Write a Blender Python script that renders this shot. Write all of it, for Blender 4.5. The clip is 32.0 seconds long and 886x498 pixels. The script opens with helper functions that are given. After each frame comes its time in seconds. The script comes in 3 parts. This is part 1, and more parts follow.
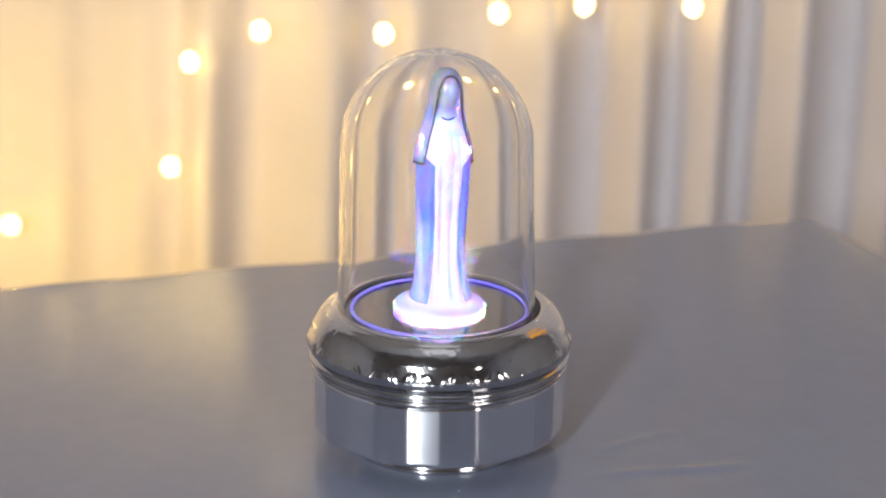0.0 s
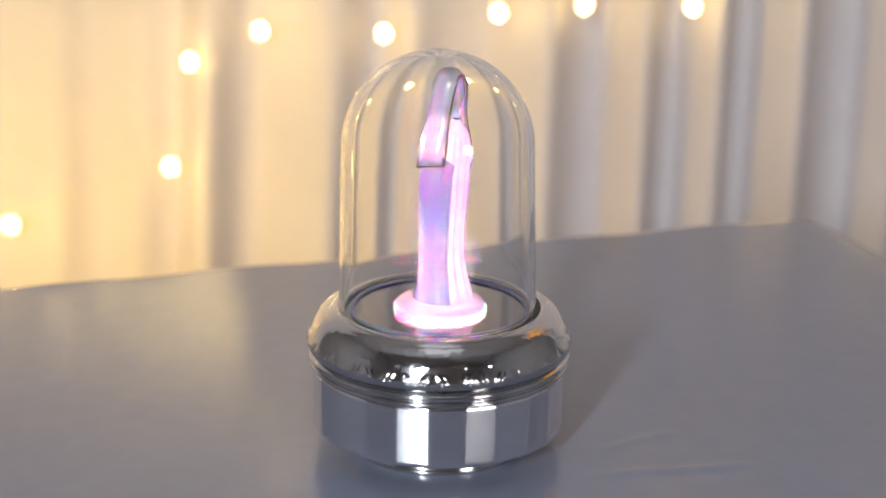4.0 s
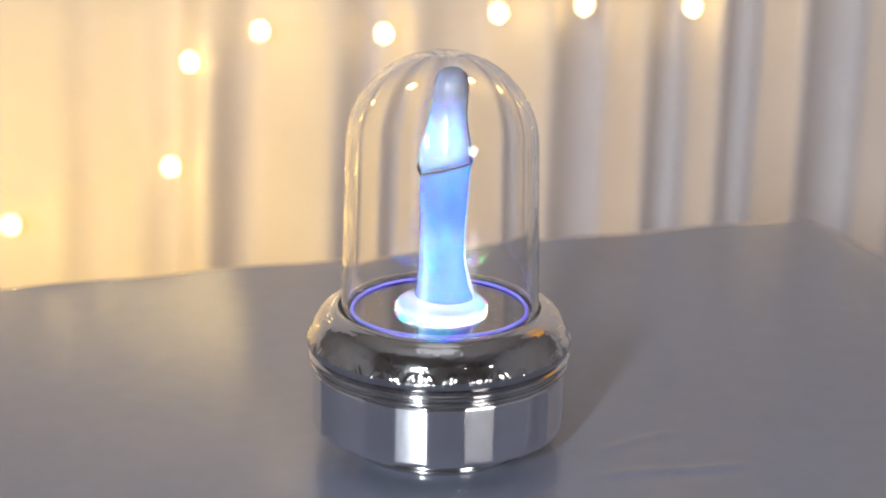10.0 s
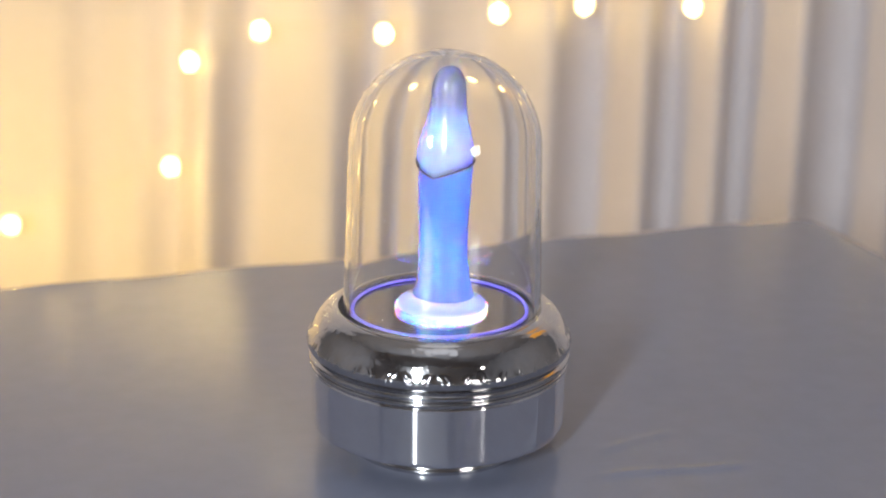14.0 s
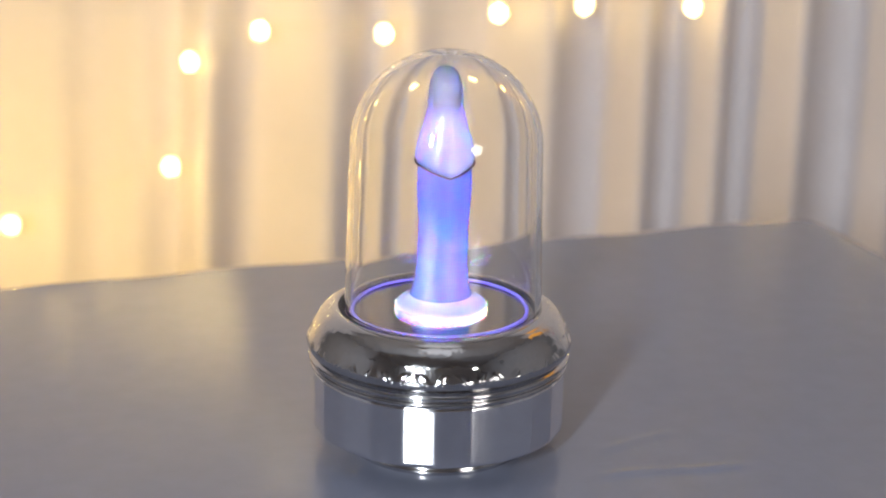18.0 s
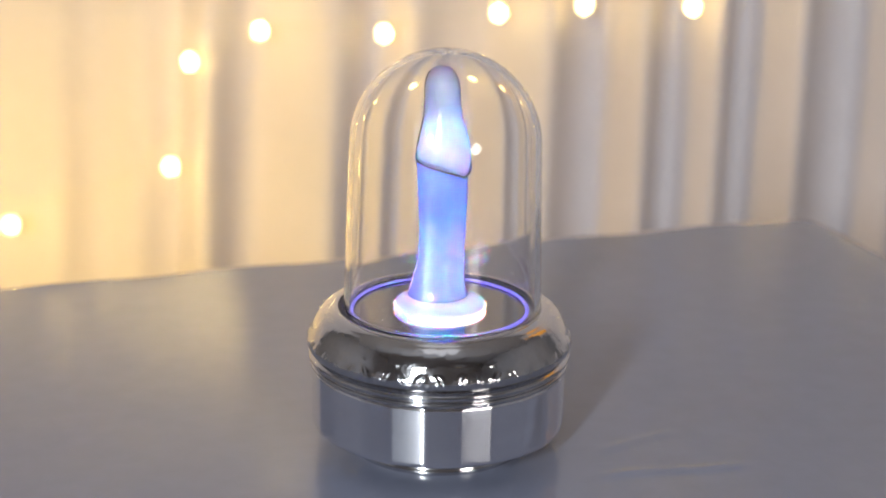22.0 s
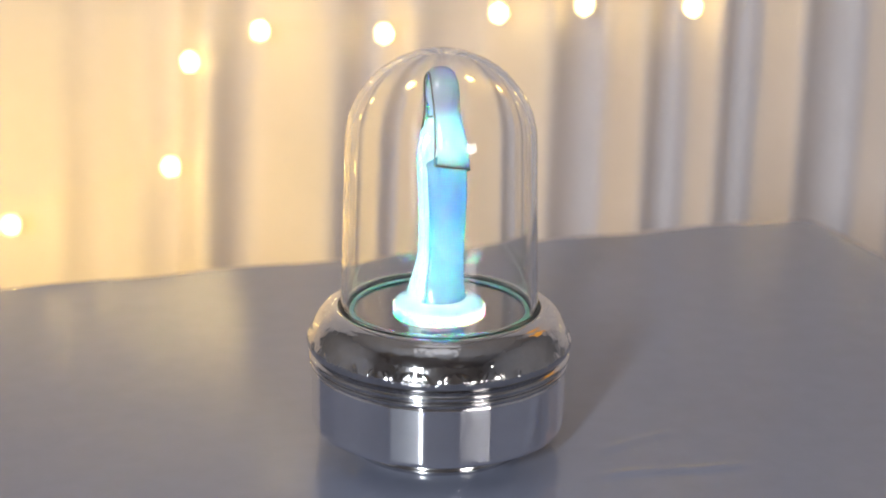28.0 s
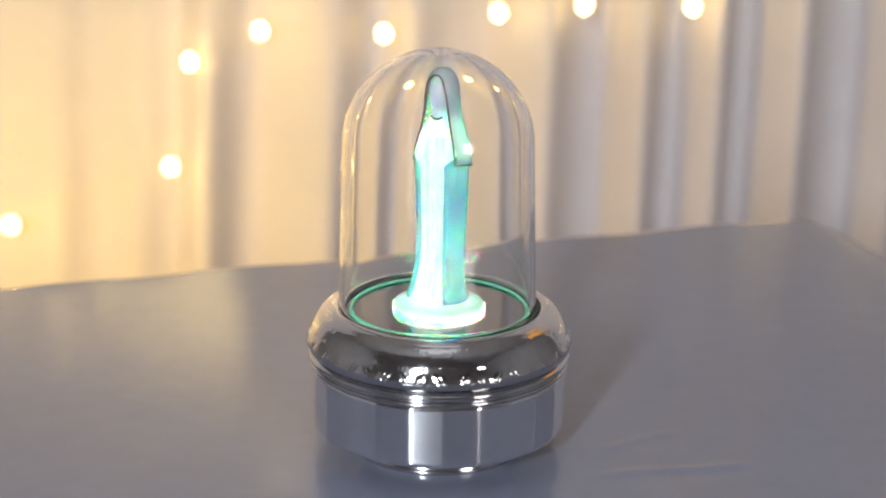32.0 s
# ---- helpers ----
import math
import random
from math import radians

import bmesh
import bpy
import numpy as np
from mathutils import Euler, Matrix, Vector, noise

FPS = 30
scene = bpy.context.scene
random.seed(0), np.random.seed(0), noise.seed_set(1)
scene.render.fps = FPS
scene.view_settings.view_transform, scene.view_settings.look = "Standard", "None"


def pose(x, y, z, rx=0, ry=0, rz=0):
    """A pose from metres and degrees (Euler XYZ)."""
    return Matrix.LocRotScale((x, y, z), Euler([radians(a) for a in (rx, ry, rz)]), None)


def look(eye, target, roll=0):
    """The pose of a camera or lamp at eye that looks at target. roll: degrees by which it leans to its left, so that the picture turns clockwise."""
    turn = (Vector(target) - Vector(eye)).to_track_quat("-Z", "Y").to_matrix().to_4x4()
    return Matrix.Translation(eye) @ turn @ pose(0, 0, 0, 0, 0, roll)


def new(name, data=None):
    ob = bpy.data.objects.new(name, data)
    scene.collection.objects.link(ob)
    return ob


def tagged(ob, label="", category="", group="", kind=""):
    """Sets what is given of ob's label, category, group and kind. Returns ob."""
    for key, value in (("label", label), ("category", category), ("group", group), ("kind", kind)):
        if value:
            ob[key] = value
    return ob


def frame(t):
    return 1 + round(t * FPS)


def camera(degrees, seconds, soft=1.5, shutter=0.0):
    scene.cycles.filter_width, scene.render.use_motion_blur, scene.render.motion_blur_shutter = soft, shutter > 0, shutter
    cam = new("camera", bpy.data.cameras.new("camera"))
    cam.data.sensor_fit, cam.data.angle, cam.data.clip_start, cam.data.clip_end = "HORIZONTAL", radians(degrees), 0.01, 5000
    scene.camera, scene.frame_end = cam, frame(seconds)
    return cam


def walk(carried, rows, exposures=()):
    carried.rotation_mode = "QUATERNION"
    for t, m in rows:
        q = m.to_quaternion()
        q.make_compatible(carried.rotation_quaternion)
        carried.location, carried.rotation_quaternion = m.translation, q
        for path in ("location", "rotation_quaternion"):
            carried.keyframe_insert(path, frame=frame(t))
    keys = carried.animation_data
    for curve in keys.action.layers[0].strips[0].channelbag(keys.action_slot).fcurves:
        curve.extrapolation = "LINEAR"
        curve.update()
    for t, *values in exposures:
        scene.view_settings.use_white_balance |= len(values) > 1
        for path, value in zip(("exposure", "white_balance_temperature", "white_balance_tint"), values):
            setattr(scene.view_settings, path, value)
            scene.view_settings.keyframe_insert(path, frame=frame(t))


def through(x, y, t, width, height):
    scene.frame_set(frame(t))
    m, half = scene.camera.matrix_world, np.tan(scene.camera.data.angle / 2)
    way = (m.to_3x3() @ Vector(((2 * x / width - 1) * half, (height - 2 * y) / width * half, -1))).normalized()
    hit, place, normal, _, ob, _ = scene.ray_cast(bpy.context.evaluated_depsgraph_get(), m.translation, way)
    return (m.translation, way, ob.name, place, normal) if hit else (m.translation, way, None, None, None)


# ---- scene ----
# camera: stands still before the table, focused on the figurine
cam = camera(27.95, 32.0, soft=2.0)
cam.data.dof.use_dof = True
cam.data.dof.focus_distance = 0.675
cam.data.dof.aperture_fstop = 8.0
EYE = (0.0, -0.656, 0.288)
VIEW = pose(*EYE, 72.2, 0, -0.091) @ pose(0, 0, 0, 0, 0, 0.8)
walk(cam, [(0.0, VIEW), (32.0, VIEW)], [(0.0, 0.0), (32.0, 0.0)])

# world: faint grey room light beyond the walls
world = bpy.data.worlds.new("world")
world.use_nodes = True
scene.world = world
world.node_tree.nodes["Background"].inputs[0].default_value = (0.9, 0.92, 1.0, 1)
world.node_tree.nodes["Background"].inputs[1].default_value = 0.3


def area_lamp(name, eye, target, size, size_y, watts, colour, round_shape=False):
    data = bpy.data.lights.new(name, "AREA")
    data.shape, data.size, data.size_y, data.energy, data.color = "ELLIPSE" if round_shape else "RECTANGLE", size, size_y, watts, colour
    ob = new(name, data)
    ob.matrix_world = look(eye, target)
    return ob


KEY = (-0.585, -1.75, 0.72)
SIDE = (1.1, -1.5, 0.33)
area_lamp("key_light", KEY, (0, 0, 0.03), 0.13, 0.42, 39, (0.86, 0.93, 1.0))
area_lamp("side_light", SIDE, (0, 0, 0.03), 0.42, 0.42, 5.6, (1.0, 0.97, 0.94), True)
area_lamp("overhead_light", (0.0, -0.35, 1.665), (0, -0.35, 0), 0.6, 0.8, 0.8, (0.9, 0.93, 1.0))
RIGHT_LAMP = (0.95, 0.72, 0.86)
# warm fill added out of sight to yellow the left of the curtain
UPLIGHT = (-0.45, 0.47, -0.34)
area_lamp("curtain_fill_light", UPLIGHT, (-0.45, 0.95, 0.4), 0.3, 0.12, 3.6, (1.0, 0.6, 0.05))


# ---- materials ----
def material(name, base=(0.5, 0.5, 0.5), rough=0.5, metal=0.0, vary=0.0, scale=40.0, bump=0.0, bump_scale=200.0, **extra):
    """A Principled material with a two-scale colour variation and fine relief."""
    m = bpy.data.materials.new(name)
    m.use_nodes = True
    nodes, links = m.node_tree.nodes, m.node_tree.links
    p = nodes["Principled BSDF"]
    p.inputs["Base Color"].default_value = (*base, 1)
    p.inputs["Roughness"].default_value = rough
    p.inputs["Metallic"].default_value = metal
    for key, value in extra.items():
        p.inputs[key.replace("_", " ")].default_value = value
    if vary or bump:
        place = nodes.new("ShaderNodeTexCoord")
    if vary:
        coarse, fine = nodes.new("ShaderNodeTexNoise"), nodes.new("ShaderNodeTexNoise")
        coarse.inputs["Scale"].default_value, fine.inputs["Scale"].default_value = scale, scale * 9
        coarse.inputs["Detail"].default_value = fine.inputs["Detail"].default_value = 5
        add = nodes.new("ShaderNodeMath")
        add.operation = "ADD"
        span = nodes.new("ShaderNodeMapRange")
        span.inputs["From Min"].default_value, span.inputs["From Max"].default_value = 0.6, 1.4
        span.inputs["To Min"].default_value, span.inputs["To Max"].default_value = 1 - vary, 1 + vary
        mix = nodes.new("ShaderNodeVectorMath")
        mix.operation = "SCALE"
        mix.inputs[0].default_value = base
        for n in (coarse, fine):
            links.new(place.outputs["Object"], n.inputs["Vector"])
        links.new(coarse.outputs["Fac"], add.inputs[0])
        links.new(fine.outputs["Fac"], add.inputs[1])
        links.new(add.outputs[0], span.inputs["Value"])
        links.new(span.outputs[0], mix.inputs["Scale"])
        links.new(mix.outputs[0], p.inputs["Base Color"])
        gloss = nodes.new("ShaderNodeMapRange")
        gloss.inputs["To Min"].default_value = max(rough - 0.12 * vary, 0.02)
        gloss.inputs["To Max"].default_value = rough + 0.12 * vary
        links.new(coarse.outputs["Fac"], gloss.inputs["Value"])
        links.new(gloss.outputs[0], p.inputs["Roughness"])
    if bump:
        grain = nodes.new("ShaderNodeTexNoise")
        grain.inputs["Scale"].default_value = bump_scale
        grain.inputs["Detail"].default_value = 4
        relief = nodes.new("ShaderNodeBump")
        relief.inputs["Strength"].default_value = bump
        relief.inputs["Distance"].default_value = 0.0004
        links.new(place.outputs["Object"], grain.inputs["Vector"])
        links.new(grain.outputs["Fac"], relief.inputs["Height"])
        links.new(relief.outputs["Normal"], p.inputs["Normal"])
    return m


def glow(name, colour, strength):
    """A lit surface."""
    m = bpy.data.materials.new(name)
    m.use_nodes = True
    nodes, links = m.node_tree.nodes, m.node_tree.links
    nodes.remove(nodes["Principled BSDF"])
    e = nodes.new("ShaderNodeEmission")
    e.inputs["Color"].default_value = (*colour, 1)
    e.inputs["Strength"].default_value = strength
    links.new(e.outputs[0], nodes["Material Output"].inputs["Surface"])
    return m


def resin(name, colour, through, gloss=0.2):
    """Thin cast resin that lets light through: diffuse and translucent, with a clear gloss on top."""
    m = bpy.data.materials.new(name)
    m.use_nodes = True
    nodes, links = m.node_tree.nodes, m.node_tree.links
    nodes.remove(nodes["Principled BSDF"])
    place, cloud = nodes.new("ShaderNodeTexCoord"), nodes.new("ShaderNodeTexNoise")
    cloud.inputs["Scale"].default_value, cloud.inputs["Detail"].default_value = 140, 4
    span, tint = nodes.new("ShaderNodeMapRange"), nodes.new("ShaderNodeVectorMath")
    span.inputs["From Min"].default_value, span.inputs["From Max"].default_value = 0.3, 0.7
    span.inputs["To Min"].default_value, span.inputs["To Max"].default_value = 0.88, 1.06
    tint.operation = "SCALE"
    tint.inputs[0].default_value = colour
    d, t, g = nodes.new("ShaderNodeBsdfDiffuse"), nodes.new("ShaderNodeBsdfTranslucent"), nodes.new("ShaderNodeBsdfGlossy")
    g.inputs["Roughness"].default_value = gloss
    a, b, f = nodes.new("ShaderNodeMixShader"), nodes.new("ShaderNodeMixShader"), nodes.new("ShaderNodeFresnel")
    f.inputs["IOR"].default_value = 1.55
    a.inputs["Fac"].default_value = through
    links.new(place.outputs["Object"], cloud.inputs["Vector"])
    links.new(cloud.outputs["Fac"], span.inputs["Value"])
    links.new(span.outputs[0], tint.inputs["Scale"])
    for n in (d, t):
        links.new(tint.outputs[0], n.inputs["Color"])
    links.new(d.outputs[0], a.inputs[1])
    links.new(t.outputs[0], a.inputs[2])
    links.new(f.outputs[0], b.inputs["Fac"])
    links.new(a.outputs[0], b.inputs[1])
    links.new(g.outputs[0], b.inputs[2])
    links.new(b.outputs[0], nodes["Material Output"].inputs["Surface"])
    return m


CHROME = material("chrome", (0.60, 0.595, 0.60), 0.1, 1.0, vary=0.06, scale=60, bump=0.03, bump_scale=900)
BRUSHED = material("brushed_steel", (0.88, 0.88, 0.905), 0.08, 1.0, vary=0.04, scale=80, Anisotropic=0.2, Anisotropic_Rotation=0.25)
turn = BRUSHED.node_tree.nodes.new("ShaderNodeTangent")
turn.direction_type, turn.axis = "RADIAL", "Z"
BRUSHED.node_tree.links.new(turn.outputs[0], BRUSHED.node_tree.nodes["Principled BSDF"].inputs["Tangent"])
BLACK = material("black_rubber", (0.015, 0.015, 0.016), 0.6, vary=0.2, scale=90)
PLATE = material("dark_mirror", (0.34, 0.33, 0.34), 0.06, 1.0, vary=0.05, scale=50)
ACRYLIC = material("clear_acrylic", (1.0, 1.0, 0.997), 0.0, Transmission_Weight=1.0, IOR=1.48)
RING = resin("frosted_ring", (0.5, 0.52, 0.55), 0.93, 0.3)
GOWN = resin("white_resin", (0.68, 0.66, 0.665), 0.72)
MANTLE = resin("blue_resin", (0.1, 0.182, 0.31), 0.72)
VEIL = resin("milky_resin", (0.45, 0.45, 0.475), 0.7)
HEM = material("dark_gilt", (0.09, 0.065, 0.04), 0.4, 0.4, vary=0.2, scale=300)
CLOTH = material("grey_vinyl", (0.178, 0.19, 0.25), 0.38, vary=0.07, scale=9, bump=0.12, bump_scale=700, Specular_IOR_Level=0.08, Coat_Weight=1.0, Coat_IOR=1.85, Coat_Roughness=0.2)
CURTAIN = material("cream_curtain", (0.66, 0.61, 0.613), 0.85, vary=0.05, scale=14, bump=0.3, bump_scale=900, Sheen_Weight=0.2)
WALL = material("beige_wall", (0.43, 0.42, 0.44), 0.85, vary=0.08, scale=3, bump=0.2, bump_scale=120)
# the unseen south wall, made paler to brighten what the drum mirrors
PALE_WALL = material("paler_fill_wall", (0.5, 0.495, 0.51), 0.85, vary=0.06, scale=3, bump=0.2, bump_scale=120)
CEILING = material("grey_ceiling", (0.46, 0.46, 0.49), 0.9, vary=0.04, scale=3, bump=0.15, bump_scale=150)
FLOOR = material("wood_floor", (0.2, 0.13, 0.08), 0.5, vary=0.3, scale=8, bump=0.2, bump_scale=60)
WOOD = material("table_wood", (0.28, 0.2, 0.14), 0.5, vary=0.25, scale=15, bump=0.2, bump_scale=80)
WIRE = material("clear_wire", (0.62, 0.57, 0.5), 0.4, vary=0.1, scale=200)
BULB = glow("warm_bulb", (1.0, 0.7, 0.22), 32)
DIM_BULB = glow("dim_warm_bulb", (1.0, 0.74, 0.3), 36)
AMBER = glow("amber_shade", (1.0, 0.45, 0.08), 1.0)
LED = [(1.0, 0.04, 0.05), (0.04, 1.0, 0.16), (0.06, 0.07, 1.0)]
LED_POWER = (175, 113, 232)
LED_MATS = [[glow("led_glow", c, p * k) for k in (2.1, 3.5, 0.28, 3.6)] for c, p in zip(LED, LED_POWER)]
FOOT_MATS = [glow("foot_led_glow", c, p * k) for c, p, k in zip(LED, LED_POWER, (0.17, 0.30, 0.38))]
RIM_MATS = [glow("added_rim_glow", c, p * 0.5) for c, p in zip(LED, LED_POWER)]
EDGE_MATS = [glow("edge_glow", (0.05, 1.0, 0.45), 8.5), glow("edge_glow", (0.2, 0.15, 1.0), 17)]


# ---- mesh tools ----
def mesh_of(name, verts, faces, mats, slots=None, smooth=True):
    me = bpy.data.meshes.new(name)
    me.from_pydata([tuple(v) for v in verts], [], faces)
    for m in mats:
        me.materials.append(m)
    if slots is not None:
        me.polygons.foreach_set("material_index", slots)
    me.polygons.foreach_set("use_smooth", [smooth] * len(me.polygons))
    me.update()
    return me


def part(name, me, parent=None, label=""):
    ob = new(name, me)
    ob.parent = parent
    return tagged(ob, label)


def ring_mesh(name, profile, segments, mat, smooth=True, close=False, shift=None):
    """A turned form: (radius, height) pairs, from one end to the other."""
    verts, faces = [], []
    for i, (r, z) in enumerate(profile):
        for k in range(segments):
            a = 2 * math.pi * k / segments
            d = shift(i, a, r, z) if shift else 0.0
            verts.append(((r + d) * math.sin(a), -(r + d) * math.cos(a), z))
    rows = len(profile)
    for i in range(rows if close else rows - 1):
        j = (i + 1) % rows
        for k in range(segments):
            n = (k + 1) % segments
            faces.append((i * segments + k, j * segments + k, j * segments + n, i * segments + n))
    if not close:
        for i in (0, rows - 1):
            if profile[i][0] > 1e-6:
                loop = [i * segments + k for k in range(segments)]
                faces.append(loop if i == 0 else loop[::-1])
    me = mesh_of(name, verts, faces, [mat], None, smooth)
    bm = bmesh.new()
    bm.from_mesh(me)
    bmesh.ops.remove_doubles(bm, verts=bm.verts, dist=1e-6)
    bmesh.ops.recalc_face_normals(bm, faces=bm.faces)
    bm.to_mesh(me)
    bm.free()
    return me


def box_mesh(name, x0, x1, y0, y1, z0, z1, mat, bevel=0.0):
    bm = bmesh.new()
    bmesh.ops.create_cube(bm, size=1)
    for v in bm.verts:
        v.co = ((x0 + x1) / 2 + v.co.x * (x1 - x0), (y0 + y1) / 2 + v.co.y * (y1 - y0), (z0 + z1) / 2 + v.co.z * (z1 - z0))
    if bevel:
        bmesh.ops.bevel(bm, geom=bm.edges, offset=bevel, segments=2, affect="EDGES")
    me = bpy.data.meshes.new(name)
    bm.to_mesh(me)
    bm.free()
    me.materials.append(mat)
    return me


def smoothstep(a, b, x):
    t = min(max((x - a) / (b - a), 0.0), 1.0)
    return t * t * (3 - 2 * t)


def curve_of(pairs, x):
    """Straight steps between (x, values...) rows."""
    for p, q in zip(pairs, pairs[1:]):
        if x <= q[0]:
            t = min(max((x - p[0]) / (q[0] - p[0]), 0.0), 1.0)
            return [a + (b - a) * t for a, b in zip(p[1:], q[1:])]
    return list(pairs[-1][1:])


# ---- the room ----
FLOOR_Z, CEIL_Z = -0.74, 1.72
X0, X1, Y0, Y1 = -1.9, 1.9, -2.6, 1.25
for name, dims, mat in (
        ("floor", (X0, X1, Y0, Y1, FLOOR_Z - 0.1, FLOOR_Z), FLOOR),
        ("ceiling", (X0, X1, Y0, Y1, CEIL_Z, CEIL_Z + 0.1), CEILING),
        ("wall_north", (X0 - 0.1, X1 + 0.1, Y1, Y1 + 0.1, FLOOR_Z, CEIL_Z), WALL),
        ("wall_south", (X0 - 0.1, X1 + 0.1, Y0 - 0.1, Y0, FLOOR_Z, CEIL_Z), PALE_WALL),
        ("wall_west", (X0 - 0.1, X0, Y0, Y1, FLOOR_Z, CEIL_Z), WALL),
        ("wall_east", (X1, X1 + 0.1, Y0, Y1, FLOOR_Z, CEIL_Z), WALL)):
    tagged(new(name, box_mesh(name, *dims, mat)), kind="structure")


# ---- curtain ----
CURTAIN_Y = 0.95
# where each ridge stands, how far forward, and the share of the fold after it that falls back
FOLDS = [(-1.3, 0.03, 0.4), (-1.1, 0.04, 0.4), (-0.92, 0.03, 0.4), (-0.74, 0.04, 0.4), (-0.58, 0.03, 0.4), (-0.45, 0.02, 0.4), (-0.339, 0.012, 0.5), (-0.262, 0.010, 0.5),
         (-0.197, 0.030, 0.34), (-0.080, 0.034, 0.5), (-0.018, 0.024, 0.5), (0.098, 0.036, 0.55), (0.181, 0.036, 0.45), (0.248, 0.032, 0.38), (0.320, 0.036, 0.6),
         (0.41, 0.034, 0.4), (0.5, 0.04, 0.4), (0.64, 0.045, 0.4), (0.8, 0.04, 0.4), (0.98, 0.045, 0.4), (1.2, 0.04, 0.4), (1.42, 0.04, 0.4)]


def fold_depth(x):
    for (a, high, share), (b, next_high, _) in zip(FOLDS, FOLDS[1:]):
        if a <= x < b:
            t = (x - a) / (b - a)
            if t < share:
                return high * (1 - t / share) ** 2.3
            return next_high * smoothstep(-0.25, 1.15, (t - share) / (1 - share)) * min(1, 6 * (t - share))
    return 0.02


def curtain_depth(x, z):
    """How far the cloth hangs forward: each ridge falls back quickly on one side and slowly rises again."""
    x -= (0.006 + 0.04 * smoothstep(0.15, -0.1, x)) * (z - 0.15) + 0.002 * math.sin(3 * z + 9 * x)
    deep = sum(fold_depth(x + d) * w for d, w in ((-0.002, 0.2), (-0.001, 0.2), (0, 0.2), (0.001, 0.2), (0.002, 0.2)))
    return 1.5 * deep + 0.0012 * math.sin(75 * x + 2 * z) * math.sin(31 * x + 1)


def curtain():
    cols, rows = 1500, 16
    verts, faces = [], []
    for j in range(rows):
        z = FLOOR_Z + 0.03 + (CEIL_Z - 0.08 - FLOOR_Z) * j / (rows - 1)
        for i in range(cols):
            x = -1.3 + 2.7 * i / (cols - 1)
            verts.append((x, CURTAIN_Y - curtain_depth(x, z), z))
    for j in range(rows - 1):
        for i in range(cols - 1):
            k = j * cols + i
            faces.append((k, k + 1, k + cols + 1, k + cols))
    thing = tagged(new("curtain"), "floor-length cream fabric curtain hanging in deep soft folds", "curtain")
    cloth = part("cloth", mesh_of("cloth", verts, faces, [CURTAIN]), thing)
    thick = cloth.modifiers.new("thickness", "SOLIDIFY")
    thick.thickness, thick.offset = 0.002, 1
    rail = bpy.data.curves.new("rail", "CURVE")
    rail.dimensions, rail.bevel_depth = "3D", 0.012
    line = rail.splines.new("POLY")
    line.points.add(1)
    line.points[0].co, line.points[1].co = (-1.5, CURTAIN_Y, CEIL_Z - 0.035, 1), (1.6, CURTAIN_Y, CEIL_Z - 0.035, 1)
    rail.materials.append(CHROME)
    part("rail", rail, thing, "metal curtain rail")


curtain()


def bulb_place(right, up):
    """Across and up on the curtain, from a bearing at the viewpoint in degrees."""
    way = VIEW.to_3x3() @ Vector((math.tan(radians(right)), math.tan(radians(up)), -1))
    hit = Vector(EYE) + way * ((CURTAIN_Y - 0.062 - EYE[1]) / way.y)
    return hit.x, hit.z


def string_lights(spots, lit):
    """Warm bulbs on a thin wire, pinned to the curtain in a loose swag."""
    thing = tagged(new("string_lights"), "string of small glowing warm-white bulbs hung across the curtain", "string lights", "string lights")
    wire = bpy.data.curves.new("wire", "CURVE")
    wire.dimensions, wire.bevel_depth = "3D", 0.0004
    line = wire.splines.new("NURBS")
    line.points.add(len(spots) - 1)
    line.use_endpoint_u, line.order_u = True, 3
    for p, (x, z) in zip(line.points, spots):
        p.co = (x, CURTAIN_Y - 0.062, z + 0.006, 1)
    wire.materials.append(WIRE)
    part("wire", wire, thing, "thin clear wire")
    shell = ring_mesh("bulb", [(0.0, 0.0060), (0.0024, 0.0054), (0.0045, 0.0030), (0.0052, 0.0), (0.0045, -0.0030), (0.0024, -0.0054), (0.0, -0.0060)], 16, lit)
    cap = ring_mesh("socket", [(0.0, 0.0061), (0.0028, 0.0061), (0.0030, 0.0072), (0.0022, 0.012), (0.0, 0.0125)], 12, WIRE)
    for x, z in spots:
        ob = part("bulb", shell, thing, "small round glowing bulb")
        ob.location = (x, CURTAIN_Y - 0.062, z)
        part("socket", cap, ob, "clear plastic socket")


LOWER_SWAG = ((-25.0, 9.5), (-21.0, 6.5), (-17.5, 4.0), (-13.65, 0.78), (-8.7, 2.65), (-8.1, 6.0), (-5.87, 7.0), (-1.89, 6.9), (1.8, 7.56), (4.55, 7.8), (8.0, 7.75), (10.5, 10.5), (14.5, 11.4), (19.0, 10.5), (23.0, 8.5), (27.0, 9.2))
string_lights([bulb_place(*p) for p in LOWER_SWAG], BULB)
# a second string higher up, mirrored in the table and the dome
string_lights([(-0.68, 0.5), (-0.52, 0.36), (-0.41, 0.255), (-0.35, 0.278), (-0.3, 0.258), (-0.262, 0.28), (-0.236, 0.252), (-0.212, 0.266), (-0.195, 0.284), (-0.15, 0.42), (0.02, 0.5), (0.24, 0.52), (0.48, 0.5), (0.75, 0.56)], DIM_BULB)


# ---- table ----
TABLE = Matrix.Translation((0.2127, 0.3259, -0.0024)) @ Matrix.Rotation(radians(18.7), 4, "Z")
LENGTH, WIDTH, ROUND = 1.2, 0.62, 0.035


